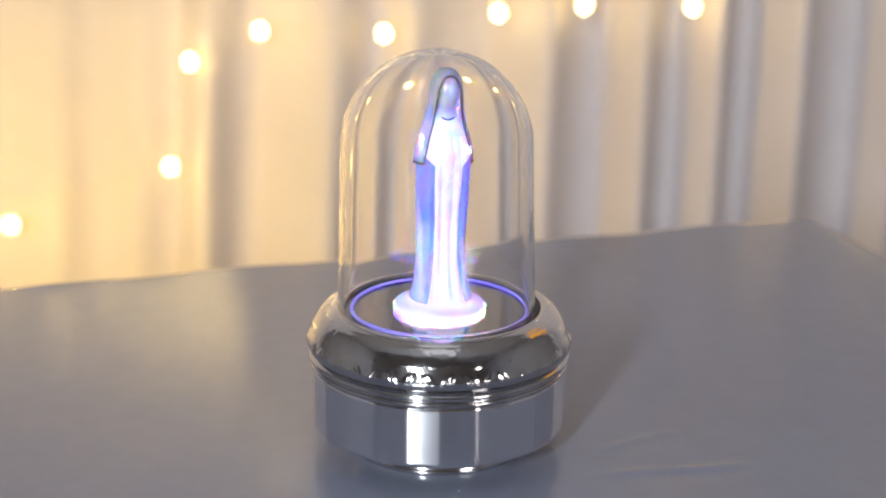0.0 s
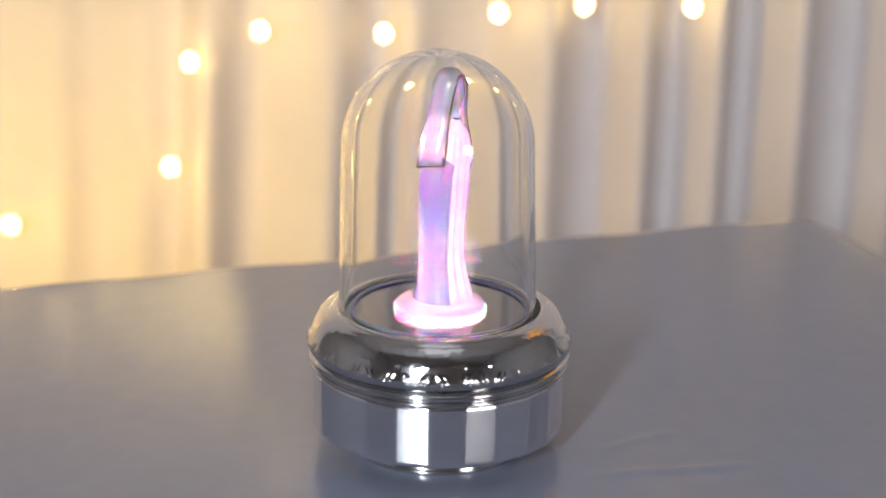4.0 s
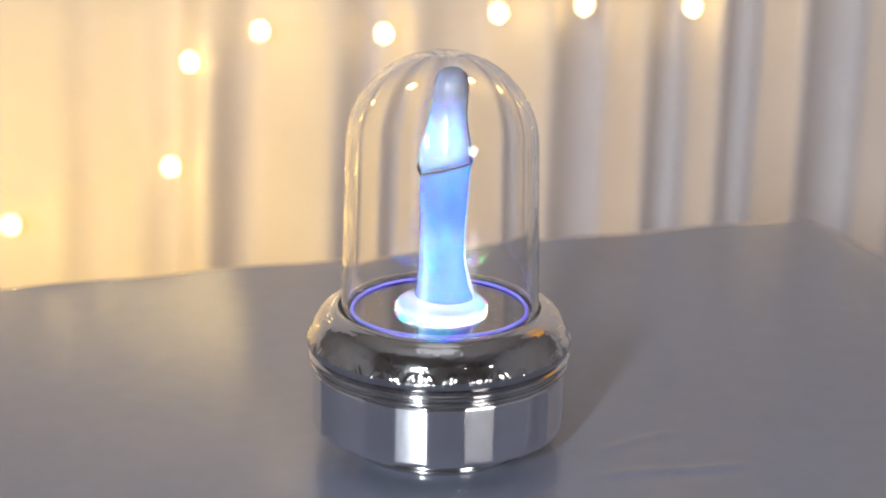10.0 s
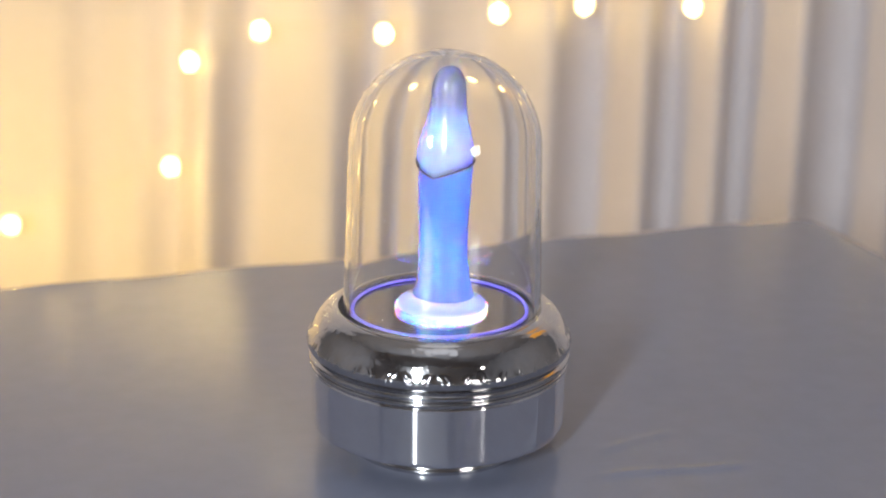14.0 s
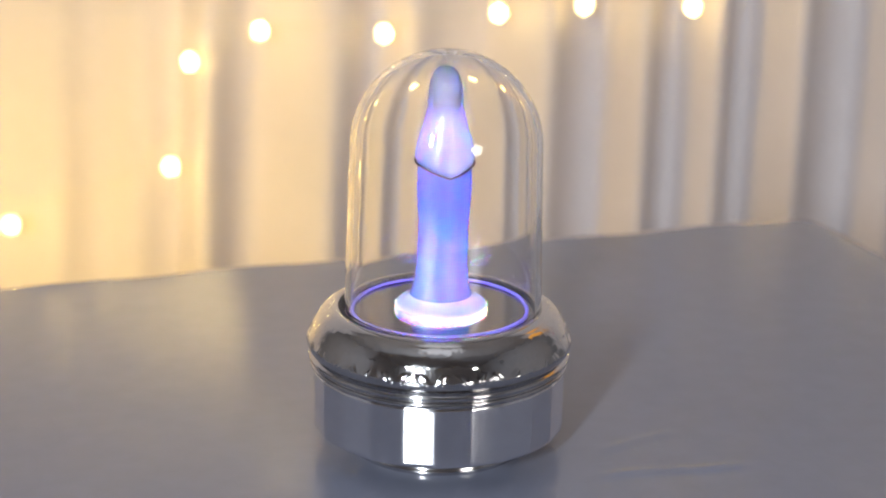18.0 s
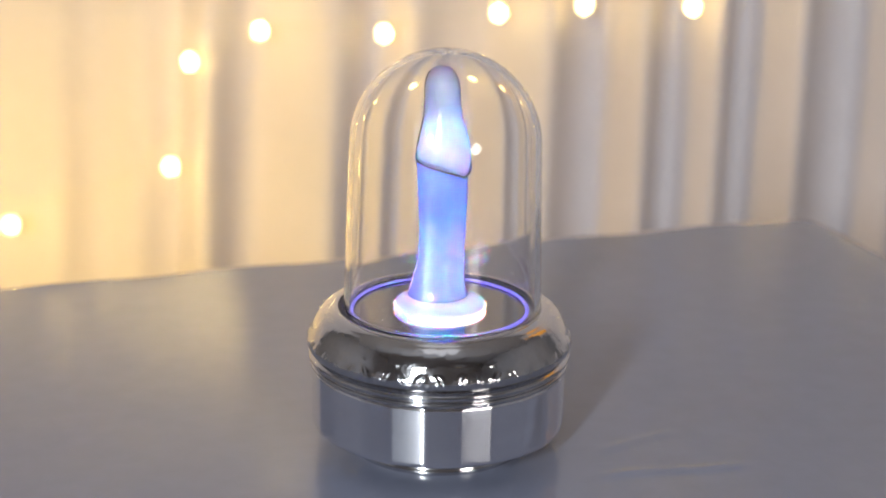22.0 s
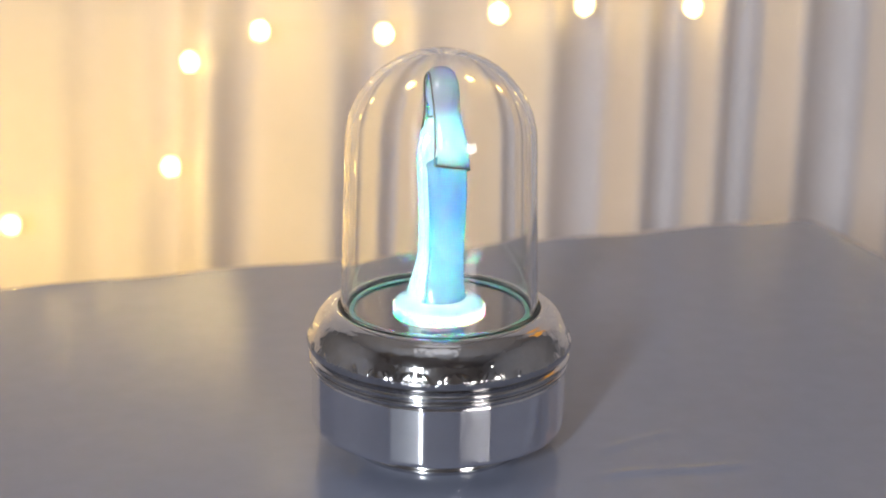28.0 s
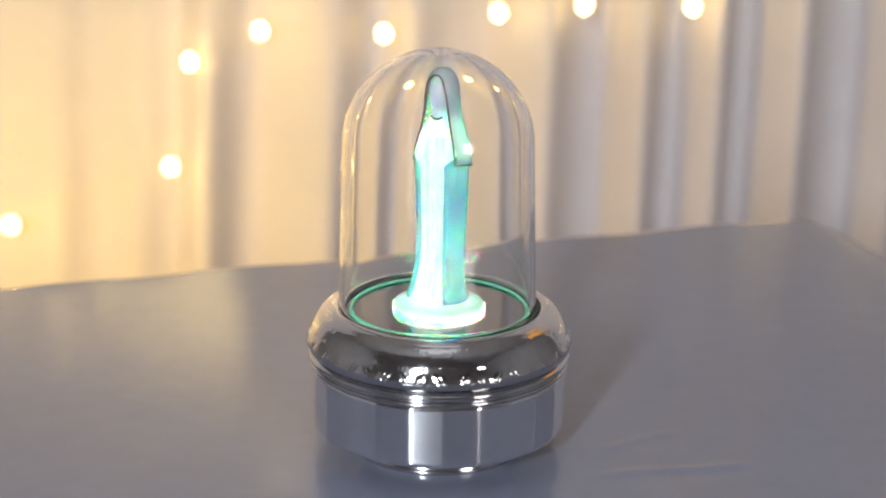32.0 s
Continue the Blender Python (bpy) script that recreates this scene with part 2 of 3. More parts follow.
def cloth_height(u, v):
    """Shallow waves and a few pressed creases in the vinyl cover."""
    z = 0.0004 * noise.noise(Vector((u * 9, v * 9, 0.3))) + 0.00015 * noise.noise(Vector((u * 40, v * 40, 4.0)))
    for u0, v0, ang, length, high in CREASES:
        a = radians(ang)
        du, dv = u - u0, v - v0
        along, across = du * math.cos(a) + dv * math.sin(a), -du * math.sin(a) + dv * math.cos(a)
        across += 0.0008 * math.sin(along * 110)
        fall = smoothstep(length, length * 0.5, abs(along))
        z += high * fall * math.exp(-(across / 0.0024) ** 2)
    return z


CREASES = [(-0.2282, -0.2959, -6.6, 0.036, 0.0012), (-0.2298, -0.2663, 18.6, 0.022, 0.0008), (-0.4339, -0.2323, 0.6, 0.028, 0.00008)]


def table():
    thing = tagged(new("table"), "low table with a grey vinyl-covered top and rounded corners", "table")
    thing.matrix_world = TABLE
    cols, rows = 480, 260
    verts, faces = [], []

    def outline(u, v):
        cu, cv = -ROUND, -ROUND
        if u > cu and v > cv:
            far = math.hypot(u - cu, v - cv)
            big = max(u - cu, v - cv)
            if far > 1e-9:
                return cu + (u - cu) * big / far, cv + (v - cv) * big / far
        return u, v
    for j in range(rows):
        for i in range(cols):
            u, v = outline(-LENGTH + LENGTH * i / (cols - 1), -WIDTH + WIDTH * j / (rows - 1))
            edge = min(-u, -v)
            verts.append((u, v, cloth_height(u, v) - 0.0022 * smoothstep(0.008, 0.0, edge) + 0.0006 * smoothstep(0.02, 0.005, edge) * math.sin(70 * u)))
    for j in range(rows - 1):
        for i in range(cols - 1):
            k = j * cols + i
            faces.append((k, k + 1, k + cols + 1, k + cols))
    # the hem that hangs over the edge
    rim = [j * cols for j in range(rows)][::-1] + list(range(cols)) + [j * cols + cols - 1 for j in range(1, rows)] + [(rows - 1) * cols + i for i in range(cols - 1)][::-1]
    base = len(verts)
    for k in rim:
        x, y, z = verts[k]
        verts.append((x, y, -0.03))
    for a in range(len(rim) - 1):
        faces.append((rim[a], rim[a + 1], base + a + 1, base + a))
    bm = bmesh.new()
    me = mesh_of("top_cover", verts, faces, [CLOTH])
    bm.from_mesh(me)
    bmesh.ops.recalc_face_normals(bm, faces=bm.faces)
    bm.to_mesh(me)
    bm.free()
    part("top_cover", me, thing, "grey satin vinyl cover with faint creases")
    part("tabletop", box_mesh("tabletop", -LENGTH + 0.003, -0.012, -WIDTH + 0.003, -0.012, -0.032, -0.004, WOOD, 0.003), thing)
    leg = box_mesh("leg", -0.025, 0.025, -0.025, 0.025, FLOOR_Z, -0.032, WOOD, 0.004)
    for u in (-LENGTH + 0.07, -0.07):
        for v in (-WIDTH + 0.07, -0.07):
            part("leg", leg, thing).location = (u, v, 0)


table()

# ---- lamps out of view: the chrome mirrors all but the uplighter ----
def studio_lamp(eye, w, h):
    thing = tagged(new("studio_lamp"), "black softbox lamp on a thin stand", "lamp")
    thing.location = (eye[0], eye[1], FLOOR_Z)
    aim = Matrix.Translation((0, 0, eye[2] - FLOOR_Z)) @ look(eye, (0, 0, 0.03)).to_3x3().to_4x4() @ Matrix.Translation((0, 0, 0.01))
    hood = part("hood", box_mesh("hood", -w / 2 - 0.02, w / 2 + 0.02, -h / 2 - 0.02, h / 2 + 0.02, 0.0, 0.12, BLACK, 0.01), thing)
    hood.matrix_basis = aim
    part("pole", ring_mesh("pole", [(0.012, 0.02), (0.012, eye[2] - FLOOR_Z - 0.1)], 16, CHROME), thing).location = (0, -0.06, 0)
    part("foot", ring_mesh("foot", [(0.14, 0.0), (0.14, 0.015), (0.02, 0.025)], 32, BLACK), thing).location = (0, -0.06, 0)


studio_lamp(KEY, 0.13, 0.42)
studio_lamp(SIDE, 0.42, 0.42)


# a made-up body for the curtain's warm fill, hidden below the table top
def curtain_fill_lamp():
    thing = tagged(new("curtain_fill_lamp"), "added black uplighter, out of sight behind the table, that warms the curtain", "lamp")
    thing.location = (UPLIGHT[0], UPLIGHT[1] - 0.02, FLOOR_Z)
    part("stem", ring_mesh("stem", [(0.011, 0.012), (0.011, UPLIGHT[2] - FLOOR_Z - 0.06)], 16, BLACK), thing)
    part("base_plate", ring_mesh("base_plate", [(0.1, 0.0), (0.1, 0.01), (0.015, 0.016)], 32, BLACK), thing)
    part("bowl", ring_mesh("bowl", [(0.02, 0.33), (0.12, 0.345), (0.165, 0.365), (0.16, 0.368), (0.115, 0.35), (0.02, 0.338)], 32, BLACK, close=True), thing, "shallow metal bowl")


curtain_fill_lamp()


# added out of view so that the shoulder mirrors an amber patch
def shaded_lamp():
    thing = tagged(new("added_amber_lamp"), "added standing lamp whose amber drum shade glows for the chrome to mirror", "lamp")
    thing.location = (RIGHT_LAMP[0], RIGHT_LAMP[1], FLOOR_Z)
    shade_z = RIGHT_LAMP[2] - FLOOR_Z
    part("shade", ring_mesh("shade", [(0.13, shade_z - 0.13), (0.13, shade_z + 0.13), (0.126, shade_z + 0.13), (0.126, shade_z - 0.13)], 48, AMBER, close=True), thing, "glowing amber drum shade")
    part("pole", ring_mesh("pole", [(0.012, 0.012), (0.012, shade_z + 0.15), (0.0, shade_z + 0.155)], 16, CHROME), thing)
    part("base_plate", ring_mesh("base_plate", [(0.13, 0.0), (0.13, 0.012), (0.02, 0.02)], 32, BLACK), thing)


shaded_lamp()
panel = tagged(new("ceiling_panel", box_mesh("ceiling_panel", -0.55, 0.55, -0.8, 0.1, CEIL_Z - 0.05, CEIL_Z - 0.004, CEILING, 0.005)), "flat rectangular ceiling light panel", "lamp")

# ---- music box ----
music_box = tagged(new("music_box"), "polished silver music box with a clear dome, turning on the table", "music box")
PLATE_Z = 0.0535


def arc(cx, cz, r, a0, a1, n):
    return [(cx + r * math.cos(radians(a0 + (a1 - a0) * i / n)), cz + r * math.sin(radians(a0 + (a1 - a0) * i / n))) for i in range(n + 1)]


def drum_mesh():
    """A 24-sided drum whose facets bulge slightly, with a chamfered underside."""
    rows = [(0.030, 0.0066), (0.0484, 0.0068), (0.0494, 0.0072), (0.0499, 0.0079), (0.0501, 0.0088), (0.0501, 0.0092), (0.0501, 0.0298), (0.0501, 0.0302), (0.0499, 0.0311), (0.0494, 0.0315)]
    step, cuts = 2 * math.pi / 24, 10
    verts, faces = [], []
    angles = [(k * step + radians(SEAM) + (c / cuts - 0.5) * step, (c / cuts - 0.5) * step) for k in range(24) for c in range(cuts)]
    n = len(angles)
    for r, z in rows:
        for a, d in angles:
            flat = math.cos(step / 2) / math.cos(d)
            rr = r * (BULGE + (1 - BULGE) * flat)
            verts.append((rr * math.sin(a), -rr * math.cos(a), z))
    for i in range(len(rows) - 1):
        for k in range(n):
            m = (k + 1) % n
            faces.append((i * n + k, i * n + m, (i + 1) * n + m, (i + 1) * n + k))
    faces.append([k for k in range(n)][::-1])
    faces.append([(len(rows) - 1) * n + k for k in range(n)])
    return mesh_of("drum", verts, faces, [BRUSHED])


BULGE = 0.18
SEAM = 9.2
part("drum", drum_mesh(), music_box, "brushed steel drum with flat facets")
part("foot", ring_mesh("foot", [(0.03, -0.0024), (0.0350, -0.0024), (0.0354, -0.0021)] + arc(0.0310, -0.0016, 0.0045, 0, 85, 12) + [(0.0305, 0.0066)], 96, CHROME), music_box, "bright chrome foot ring")
part("band", ring_mesh("band", [(0.046, 0.0316), (0.0499, 0.0318)] + arc(0.0499, 0.0327, 0.0009, -80, 80, 8) + [(0.0496, 0.0340)] + arc(0.0500, 0.0356, 0.0013, -75, 75, 9) + [(0.0497, 0.0378), (0.046, 0.0384)], 128, CHROME), music_box, "two thin rolled chrome beads")


def leaf(i, a, r, z):
    """Raised relief on the lower shoulder: a row of slanting leaves, a row of small beads above it, and worn ground between."""
    if z > 0.0495 and z < 0.0538:
        # sparse scrolls on the upper shoulder
        turns = a * 34 / (2 * math.pi)
        drift = noise.noise(Vector((int(turns) * 1.7, 5.0, 2.0)))
        u, v = (turns % 1.0 - 0.5 - 0.2 * drift) / 0.3, (z - 0.0517 - 0.0008 * drift) / 0.0012
        ring = math.exp(-((math.hypot(u, v) - 0.8) / 0.28) ** 2) * smoothstep(-1.6, 0.4, u + 0.6 * v)
        worn = noise.noise(Vector((math.sin(a) * 38, math.cos(a) * 38, z * 700)))
        return (0.00010 * ring + 0.000022 * worn) * smoothstep(0.0495, 0.0500, z) * smoothstep(0.0538, 0.0530, z)
    if z < 0.0400 or z > 0.0495:
        return 0.0
    turns = a * 44 / (2 * math.pi)
    t, odd = turns % 1.0 - 0.5, int(turns) % 2
    wave = 0.25 * noise.noise(Vector((math.sin(a) * 9, math.cos(a) * 9, 3.0)))
    h = (z - 0.0427) / 0.0021
    lean = t + (0.20 if odd else -0.16) * h + 0.1 * wave
    blade = math.exp(-(lean / 0.27) ** 4) * math.exp(-(h / 1.0) ** 4)
    slit = math.exp(-((lean - 0.03) / 0.05) ** 2) * math.exp(-(h / 0.85) ** 4)
    bead_t = (turns * 0.55 + 0.3 + wave) % 1.0 - 0.5
    bead = math.exp(-(bead_t / 0.16) ** 2 - ((z - 0.0474 - 0.0004 * wave) / 0.0006) ** 2)
    rough = noise.noise(Vector((math.sin(a) * 45, math.cos(a) * 45, z * 900)))
    edge = smoothstep(0.0400, 0.0406, z) * smoothstep(0.0495, 0.0485, z)
    return edge * (0.00026 * blade - 0.00030 * slit * blade + 0.0002 * bead + 0.000032 * rough)


SHOULDER = [(0.047, 0.0384), (0.0503, 0.0386), (0.0511, 0.0389), (0.0515, 0.0395), (0.0516, 0.0402)]
CURVE = [(0.0402, 0.0516), (0.0410, 0.0518), (0.0420, 0.0518), (0.0430, 0.0514), (0.0440, 0.0509), (0.0458, 0.0501), (0.0480, 0.0491), (0.0500, 0.0479), (0.0517, 0.0466)]
CURVE += [(0.0530, 0.0451), (0.0540, 0.0435), (0.0546, 0.0420)]


def shoulder_radius(z):
    taps = [curve_of(CURVE, z + w * min(0.0010, (z - 0.0402), (0.0546 - z)))[0] for w in (-1, -0.5, 0, 0.5, 1)]
    return sum(taps) / 5


SHOULDER += [(shoulder_radius(z), z) for z in (0.0402 + 0.0138 * k / 46 for k in range(1, 46))]
SHOULDER += [(0.0435, 0.0540), (0.0420, 0.0546), (0.0412, 0.0549), (0.0402, 0.0550), (0.0397, 0.0549), (0.03945, 0.0546), (0.0393, 0.0541), (0.0393, 0.049)]
part("shoulder", ring_mesh("shoulder", SHOULDER, 1200, CHROME, shift=leaf), music_box, "dark chrome shoulder with a raised leaf pattern")
part("gasket", ring_mesh("gasket", [(0.0374, 0.0505), (0.0374, 0.0540), (0.0377, 0.0544), (0.0388, 0.0546), (0.0391, 0.0544), (0.0392, 0.0540), (0.0392, 0.0505)], 128, BLACK), music_box, "black rubber seal round the dome")
part("plate", ring_mesh("plate", [(0.0, PLATE_Z), (0.0365, PLATE_Z), (0.0370, PLATE_Z), (0.0373, PLATE_Z - 0.0003), (0.0373, PLATE_Z - 0.0006), (0.0373, PLATE_Z - 0.002), (0.0, PLATE_Z - 0.002)], 128, PLATE), music_box, "dark mirror plate under the figurine")
part("light_ring", ring_mesh("light_ring", [(0.0335, PLATE_Z + 0.0002), (0.03355, PLATE_Z + 0.0008), (0.0337, PLATE_Z + 0.0010), (0.0349, PLATE_Z + 0.0010), (0.03505, PLATE_Z + 0.0008), (0.0351, PLATE_Z + 0.0002)], 128, RING, close=True), music_box, "thin frosted ring that catches the coloured light")

DOME_Z = 0.1190


def dome_profile(inset):
    side = [(0.0386 - inset, 0.0547)]
    side += [(0.0368 - inset + 0.0018 * (1 - k / 24), 0.0550 + (DOME_Z - 0.0550) * k / 24) for k in range(24)]
    return side + [((0.0368 - inset) * math.cos(radians(a)), DOME_Z + (0.0366 - inset) * math.sin(radians(a))) for a in range(0, 91, 3)]


outer, inner = dome_profile(0.0), dome_profile(0.0022)
outer[-1], inner[-1] = (0.0, outer[-1][1]), (0.0, inner[-1][1])
dome = part("dome", ring_mesh("dome", outer + inner[::-1], 128, ACRYLIC, close=True), music_box, "clear acrylic dome, rounded on top")
dome.visible_shadow = False
dome.matrix_basis = pose(-0.0008, 0, 0, 0, -0.5, 0)

# ---- figurine ----
# height, half width, half depth, forward shift of the robe and veil
FORM = [(0.0590, 0.0124, 0.0118, 0.0013), (0.0633, 0.0108, 0.0103, 0.0010), (0.0690, 0.0101, 0.0093, 0.0004), (0.0746, 0.0097, 0.0085, -0.0002),
        (0.0858, 0.0097, 0.0085, -0.0004), (0.0971, 0.0102, 0.0090, -0.0002), (0.1083, 0.0108, 0.0093, 0.0000), (0.1173, 0.0108, 0.0093, 0.0002),
        (0.1218, 0.0099, 0.0087, 0.0004), (0.1263, 0.0083, 0.0077, 0.0007), (0.1308, 0.0070, 0.0069, 0.0010), (0.1353, 0.0064, 0.0067, 0.0013),
        (0.1420, 0.0060, 0.0066, 0.0016), (0.1450, 0.0052, 0.0058, 0.0017), (0.1472, 0.0039, 0.0044, 0.0017), (0.1486, 0.0022, 0.0026, 0.0017), (0.1491, 0.0, 0.0, 0.0017)]


def smooth_form(z):
    a, b = curve_of(FORM, z - 0.0012), curve_of(FORM, z + 0.0012)
    if z > 0.1455:
        return curve_of(FORM, z)
    return [(p + q) / 2 for p, q in zip(a, b)]


def panel_half(z):
    """Half the width of the white front panel, in degrees: wide at the hem, narrow at the knees, wide over the sleeves."""
    return 40 - 7 * smoothstep(0.058, 0.085, z) + 32 * smoothstep(0.1125, 0.119, z)


def figure_point(z, phi, grow=0.0, shape=None):
    """A point on the figurine at a height and an angle from its front."""
    w, d, ahead = shape or smooth_form(z)
    s, c = math.sin(phi), math.cos(phi)
    r = 1 / math.sqrt((s / max(w, 1e-6)) ** 2 + (c / max(d, 1e-6)) ** 2) if w > 1e-6 else 0.0
    deg = math.degrees(phi)
    body = smoothstep(0.118, 0.108, z) * smoothstep(0.058, 0.064, z)
    half = panel_half(z)
    front = smoothstep(half, half - 12, abs(deg))
    r += body * 0.0005 * front * math.cos(radians(deg) * 13) + body * 0.00022 * (1 - front) * math.cos(phi * 7 + 1)
    r -= 0.0010 * smoothstep(0.114, 0.09, z) * smoothstep(0.057, 0.065, z) * smoothstep(7, 0, abs(abs(deg) - half - 3))
    return ((r + grow) * s, -(r + grow) * c - ahead, z)


def figurine():
    verts, faces, slots = [], [], []
    cols = 288

    def sheet(grid, slot_of, wrap=True):
        base = len(verts)
        for row in grid:
            verts.extend(row)
        n = len(grid[0])
        for j in range(len(grid) - 1):
            for k in range(n if wrap else n - 1):
                m = (k + 1) % n
                slot = slot_of(j, k)
                if slot is not None:
                    faces.append((base + j * n + k, base + j * n + m, base + (j + 1) * n + m, base + (j + 1) * n + k))
                    slots.append(slot)

    # the veil's hem dips at the back and rises over the brow
    def hem(deg):
        deg = abs(deg)
        low = 0.1134 - 0.0055 * (max(deg - 60, 0) / 120) ** 1.6
        rise = math.sqrt(1 - min(deg / 53, 1) ** 3.6)
        return low + (0.1466 - 0.1134) * rise

    turns = [2 * math.pi * k / cols - math.pi for k in range(cols)]
    # round foot and robe
    foot = [(0.0172, PLATE_Z + 0.0001), (0.0177, PLATE_Z + 0.0007), (0.0178, PLATE_Z + 0.0015), (0.0176, PLATE_Z + 0.0024), (0.0170, PLATE_Z + 0.0031), (0.0158, PLATE_Z + 0.0036), (0.0146, PLATE_Z + 0.0040), (0.0134, PLATE_Z + 0.0047)]
    grid = [[(r * math.sin(a), -r * math.cos(a), z) for a in turns] for r, z in foot]
    heights = [0.0590 + (0.1240 - 0.0590) * i / 80 for i in range(81)]
    third = cols // 3

    def panel_turn(k, half):
        """Columns gathered so that one always runs along each edge of the front panel."""
        if k < third:
            return radians(-180 + (180 - half) * k / third)
        if k < 2 * third:
            return radians(-half + 2 * half * (k - third) / third)
        return radians(half + (180 - half) * (k - 2 * third) / third)
    for z in heights:
        row = []
        for k in range(cols):
            a = panel_turn(k, panel_half(z))
            deg = abs(math.degrees(a))
            cuff = 0.0008 * math.exp(-((deg - 50) / 14) ** 2 - ((z - 0.1155) / 0.0042) ** 2)
            pleat = 0.00016 * math.sin(deg * 0.35 + 120 * (z - 0.11)) * smoothstep(0.108, 0.113, z) * smoothstep(75, 55, deg)
            x, y, h = figure_point(z, a, cuff + pleat - 0.0004 * smoothstep(0.1, 0.109, z) * smoothstep(58, 66, deg))
            clasp = math.exp(-((z - 0.1172) / 0.0030) ** 2) * math.exp(-(deg / 15) ** 4)
            fall = math.exp(-((z - 0.1135) / 0.0022) ** 2) * smoothstep(18, 36, deg) * smoothstep(62, 44, deg)
            row.append((x, y - 0.0009 * clasp - 0.0006 * fall, h))
        grid.append(row)

    def robe_slot(j, k):
        if j < len(foot):
            return 0
        z = heights[min(j - len(foot), 80)]
        deg = abs(math.degrees(panel_turn(k, panel_half(z))))
        if z > hem(deg) + 0.0025 and deg > 68:
            return None
        return 0 if third <= k < 2 * third else 1
    sheet(grid, robe_slot)
    # shoulders, neck and a plain oval head inside the veil
    head = [(0.1240, 0.0092, 0.0083, 0.0005), (0.1262, 0.0074, 0.0066, 0.0007), (0.1285, 0.0058, 0.0055, 0.0009), (0.1310, 0.0045, 0.0049, 0.0010), (0.1330, 0.0039, 0.0046, 0.0011), (0.1343, 0.0038, 0.0046, 0.0012), (0.1358, 0.0044, 0.0054, 0.0013),
            (0.1385, 0.0050, 0.0058, 0.0014), (0.1415, 0.0051, 0.0057, 0.0014), (0.1440, 0.0044, 0.0050, 0.0014), (0.1460, 0.0030, 0.0034, 0.0014), (0.1474, 0.0012, 0.0014, 0.0014)]
    sheet([[figure_point(z, a, 0, (w, d, f)) for a in turns] for z, w, d, f in head], lambda j, k: 0 if abs(math.degrees(turns[k])) < 75 else None)

    marks = sorted(set([-180 + 4 * i for i in range(90)] + [s * (40 + 0.5 * i) for i in range(41) for s in (-1, 1)] + [s * (51 + 0.125 * i) for i in range(17) for s in (-1, 1)]))
    outer, inner = [], []
    rows = 26
    for j in range(rows):
        t = j / (rows - 1)
        out_row, in_row = [], []
        for deg in marks:
            low = hem(deg)
            z = low + (0.14905 - low) * (1 - (1 - t) ** 1.6)
            flare = 0.0004 * smoothstep(0.125, 0.110, z)
            out_row.append(figure_point(z, radians(deg), 0.0003 + flare))
            in_row.append(figure_point(z, radians(deg), -0.0004 + flare))
        outer.append(out_row)
        inner.append(in_row)
    sheet([inner[0]] + outer, lambda j, k: 2)
    # dark gilt line along the hem and a short one at the neck

    def cord(path, r, closed):
        n = len(path)
        grid = []
        for i in range(n):
            p = Vector(path[i])
            q = Vector(path[(i + 1) % n] if closed or i < n - 1 else path[i])
            o = Vector(path[i - 1] if closed or i > 0 else path[i])
            ahead = (q - o).normalized()
            side = ahead.cross(Vector((p.x, p.y, 0)).normalized()).normalized()
            up = side.cross(ahead)
            grid.append([tuple(p + r * (math.cos(k * math.pi / 3) * side + math.sin(k * math.pi / 3) * up)) for k in range(6)])
        if closed:
            grid.append(grid[0])
        sheet(grid, lambda j, k: 3)
    cord([figure_point(hem(d), radians(d), 0.0003 + 0.0004 * smoothstep(0.125, 0.110, hem(d))) for d in marks], 0.0004, True)
    cord([figure_point(0.1302 + 0.0009 * (d / 30) ** 2, radians(d), 0.0001, (0.0046, 0.0050, 0.0010)) for d in range(-30, 31, 3)], 0.00042, False)
    me = mesh_of("figurine", verts, faces, [GOWN, MANTLE, VEIL, HEM], slots)
    return tagged(new("figurine", me), "translucent resin statuette, white veil and blue robe, lit from within", "statuette")


figure = figurine()

# ---- coloured light inside the figurine ----
# each colour glows in narrow upright stripes; turned behind a fixed slotted sleeve it dims from full to dark
led_lamp = tagged(new("led_lamp"), "three-colour lamp standing inside the hollow figurine", "lamp")
led_lamp.location = (0, 0, PLATE_Z + 0.0003)
COLUMN_R, COLUMN_TOP, FOOT_R = 0.0030, 0.0766, 0.0124


def striped_mesh(name, bands, count, mats):
    """Bands (radius, height, radius, height, slot) round the axis with count lit stripes each, dark between."""
    verts, faces, slots = [], [], []
    n = count * 4
    for r0, z0, r1, z1, slot in bands:
        base = len(verts)
        for k in range(n):
            a = 2 * math.pi * k / n
            verts += [(r0 * math.cos(a), r0 * math.sin(a), z0), (r1 * math.cos(a), r1 * math.sin(a), z1)]
        for k in range(n):
            m = (k + 1) % n
            faces.append((base + 2 * k, base + 2 * m, base + 2 * m + 1, base + 2 * k + 1))
            slots.append(len(mats) if (k // 2) % 2 else slot)
    return mesh_of(name, verts, faces, [*mats, BLACK], slots)


def slotted_mesh(name, r0, z0, r1, z1, count):
    """Dark blades that stand over every second stripe."""
    verts, faces = [], []
    for q in range(count):
        for i in range(3):
            a = 2 * math.pi * (4 * q + 2 + i) / (4 * count)
            verts += [(r0 * math.cos(a), r0 * math.sin(a), z0), (r1 * math.cos(a), r1 * math.sin(a), z1)]
        for i in range(2):
            k = 6 * q + 2 * i
            faces.append((k, k + 2, k + 3, k + 1))
    return mesh_of(name, verts, faces, [BLACK])


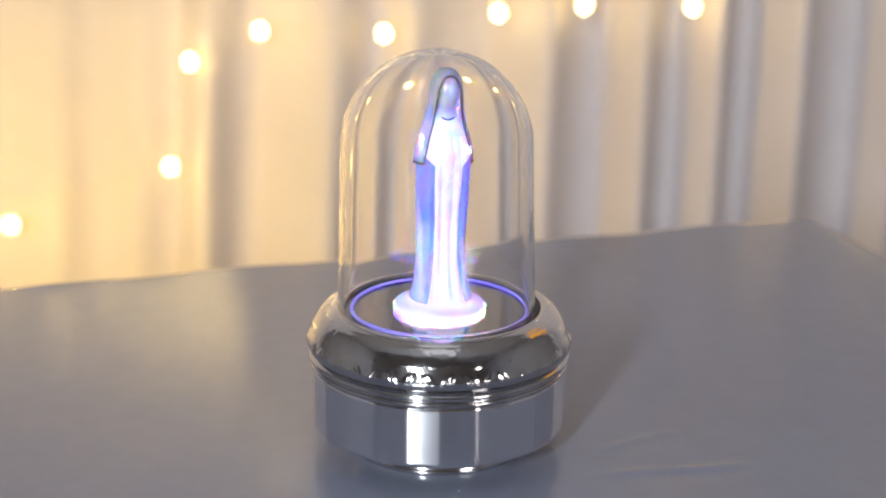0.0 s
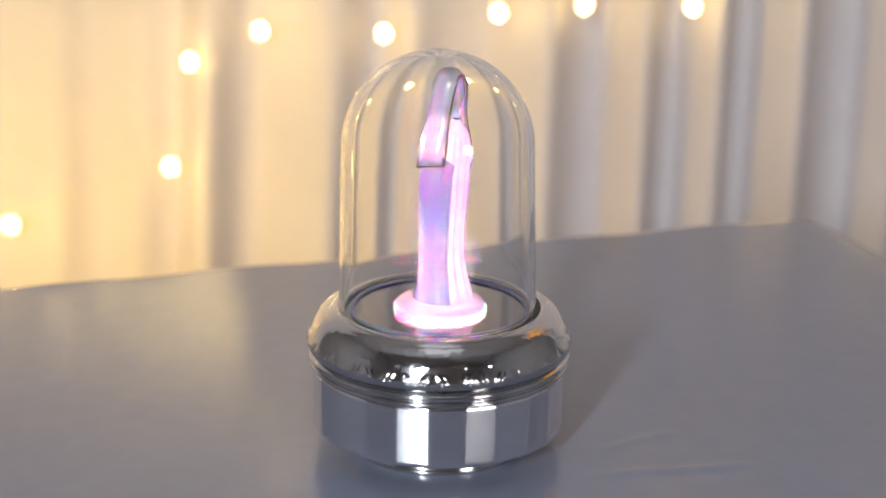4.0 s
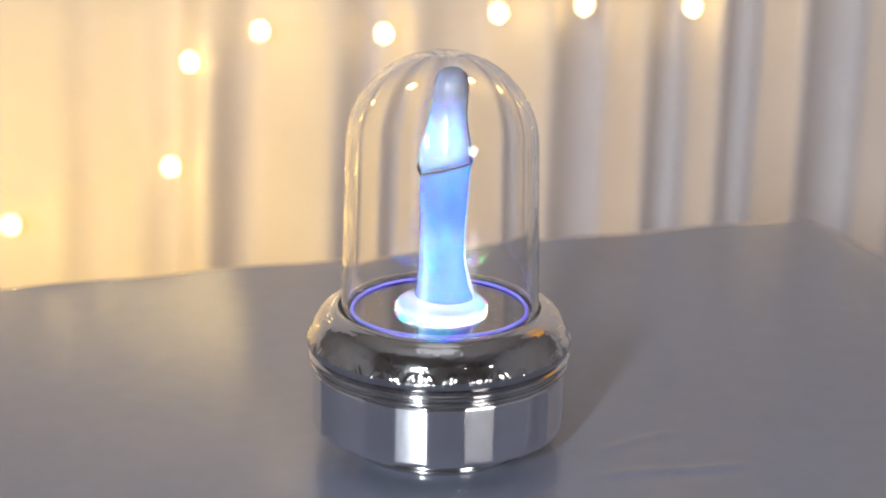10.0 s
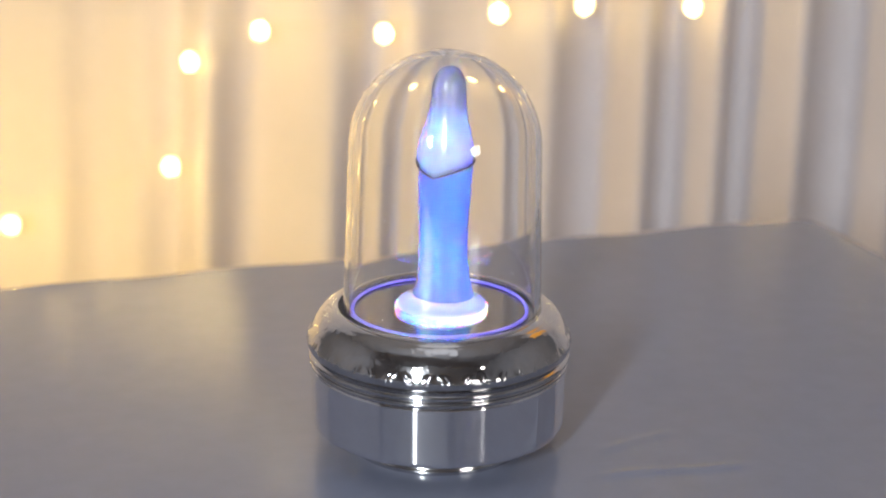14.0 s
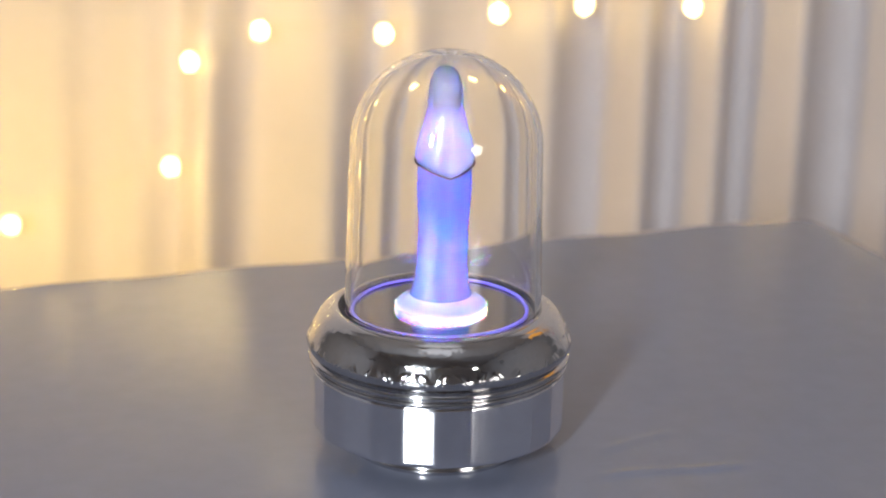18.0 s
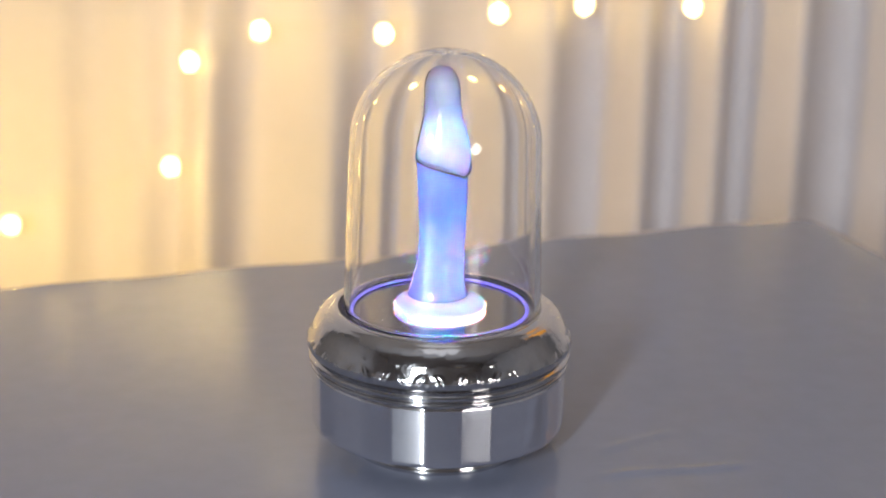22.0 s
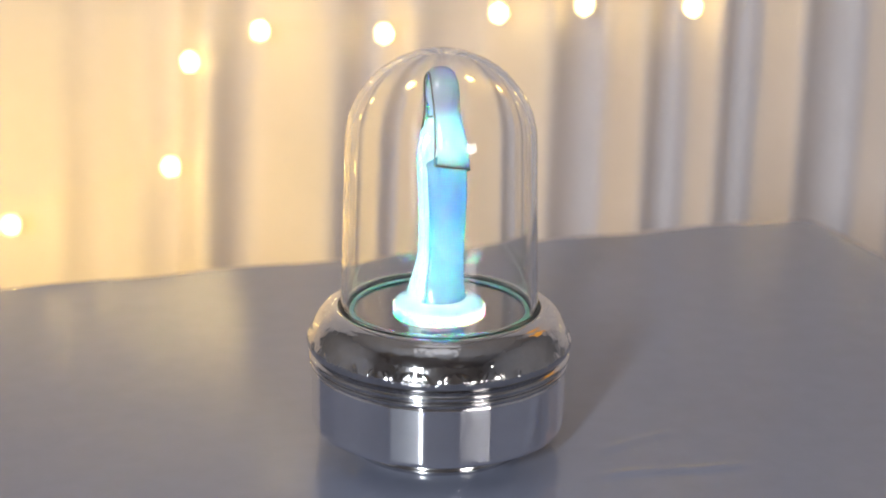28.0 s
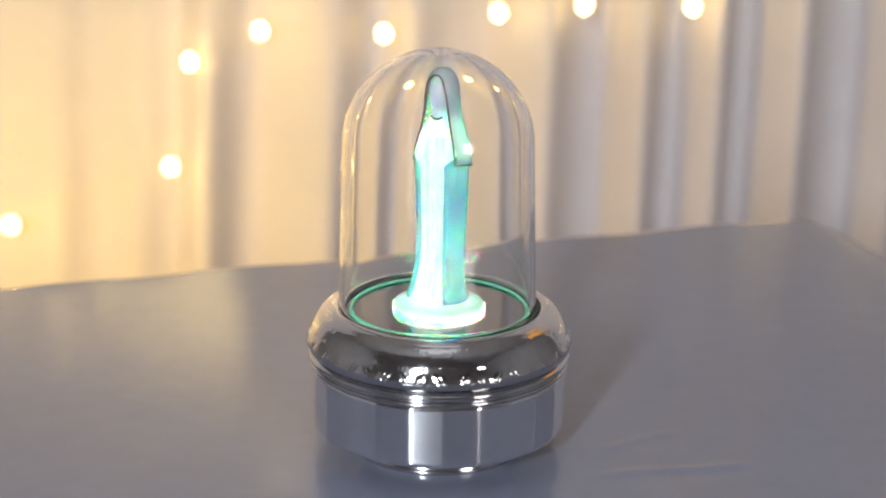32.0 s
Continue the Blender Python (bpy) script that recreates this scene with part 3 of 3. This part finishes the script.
# the slotted sleeve and grilles are unseen, added only to fade each colour
ROTORS = []
part("sleeve", slotted_mesh("sleeve", COLUMN_R + 0.0001, 0.0046, COLUMN_R + 0.0001, COLUMN_TOP, 8), led_lamp, "black slotted sleeve")
part("grille", slotted_mesh("grille", FOOT_R + 0.00004, 0.0002, FOOT_R + 0.00004, 0.0040, 60), led_lamp, "black slotted grille")
for k, mats in enumerate(LED_MATS):
    levels = [0.0046 + 0.0045 * i + 0.0015 * k for i in range(16)]
    bands = [(COLUMN_R, z, COLUMN_R, z + 0.0015, 3 if z < 0.016 else 0 if z < 0.036 else 2 if z < 0.054 else 1 if z < 0.068 else 0) for z in levels]
    ROTORS.append((k, 22.5, 1, part("led_column", striped_mesh("led_column", bands, 8, mats), led_lamp, "column of glowing bands")))
for k, mat in enumerate(FOOT_MATS):
    bands = [(FOOT_R, z, FOOT_R, z + 0.00036, 0) for z in (0.0003 + 0.0004 * (3 * i + 2 - k) for i in range(3))]
    ROTORS.append((k, 3.0, 1, part("led_ring", striped_mesh("led_ring", bands, 60, [mat]), led_lamp, "glowing striped ring")))
# a thin glowing ring added round the foot, standing in for its bright lower edge
part("rim_grille", slotted_mesh("rim_grille", 0.01805, -0.00029, 0.01805, 0.00153, 150), led_lamp, "black slotted grille")
for k, mat in enumerate(RIM_MATS):
    bands = [(0.0180, z, 0.0180, z + 0.00014, 0) for z in (-0.00028 + 0.00015 * (3 * i + 2 - k) for i in range(4))]
    ROTORS.append((k, 1.2, 1, part("rim_light", striped_mesh("rim_light", bands, 150, [mat]), led_lamp, "thin glowing striped ring")))
part("cap", ring_mesh("cap", [(0.0, COLUMN_TOP), (COLUMN_R, COLUMN_TOP), (COLUMN_R, COLUMN_TOP + 0.0006), (0.0, COLUMN_TOP + 0.001)], 24, BLACK), led_lamp)
WHITE = material("white_plastic", (0.8, 0.8, 0.8), 0.5, vary=0.03, scale=100)
part("baffle", ring_mesh("baffle", [(0.0, 0.0040), (0.0118, 0.0040), (0.0120, 0.0041), (0.0120, 0.0044), (0.0118, 0.0045), (0.0, 0.0045)], 48, WHITE), led_lamp, "white disc between the foot and the robe")
# green and blue lights added unseen under the frosted ring at the plate's edge
RING_Z = PLATE_Z + 0.0003
part("ring_grille", slotted_mesh("ring_grille", 0.0337, RING_Z + 0.000004, 0.0349, RING_Z + 0.000004, 150), music_box, "black slotted grille")
part("ring_base", ring_mesh("ring_base", [(0.0336, RING_Z - 0.00012), (0.0350, RING_Z - 0.00012), (0.0350, RING_Z - 0.00001), (0.0336, RING_Z - 0.00001)], 128, BLACK, False, close=True), music_box)
for k, r0, r1 in ((1, 0.03433, 0.0349), (2, 0.0337, 0.03427)):
    ROTORS.append((k, 1.2, 5, part("edge_light", striped_mesh("edge_light", [(r0, RING_Z, r1, RING_Z, 0)], 150, [EDGE_MATS[k - 1]]), music_box, "thin glowing striped ring")))

# seconds and the share of red, green and blue
MIX = [(0, 0.4, 0.36, 1), (2, 0.55, 0.38, 1), (3, 0.74, 0.38, 0.85), (4.5, 1, 0.34, 0.4), (5.5, 1, 0.38, 0.36), (6, 0.85, 0.44, 0.48), (7, 0.6, 0.57, 0.85), (8, 0.4, 0.6, 1), (9, 0.28, 0.6, 1),
       (11, 0.22, 0.55, 1), (13, 0.1, 0.42, 1), (14, 0.14, 0.32, 1), (17, 0.25, 0.24, 1), (18, 0.32, 0.25, 1), (20, 0.45, 0.28, 1), (21, 0.42, 0.34, 1), (22, 0.36, 0.46, 1),
       (24, 0.25, 0.56, 1), (25.5, 0.2, 0.66, 0.95), (27.5, 0.22, 0.82, 0.62), (28.5, 0.3, 0.92, 0.52), (30, 0.43, 1, 0.29), (31, 0.41, 1, 0.26), (32, 0.26, 1, 0.28)]

RATE = 9.88
# the figurine stands a little off the axis and leans a hair
SEAT = pose(0.0002, 0, PLATE_Z, 0, 0.75, 0) @ pose(0, 0, -PLATE_Z)


def motions():
    """The box turns once in about 36 seconds and carries the figurine; the striped lights turn behind their slots."""
    times = [i * 0.5 for i in range(65)]
    walk(music_box, [(t, pose(0, 0, 0, 0, 0, RATE * t)) for t in times])
    for thing, high in ((figure, 0), (led_lamp, PLATE_Z + 0.0003)):
        walk(thing, [(t, SEAT @ pose(0, 0, 0, 0, 0, 14.5 + RATE * t) @ pose(-0.0004, -0.0003, high)) for t in times])
    for k, step, power, rotor in ROTORS:
        walk(rotor, [(row[0], pose(0, 0, 0, 0, 0, step * (1 - row[1 + k] ** power))) for row in MIX])


motions()
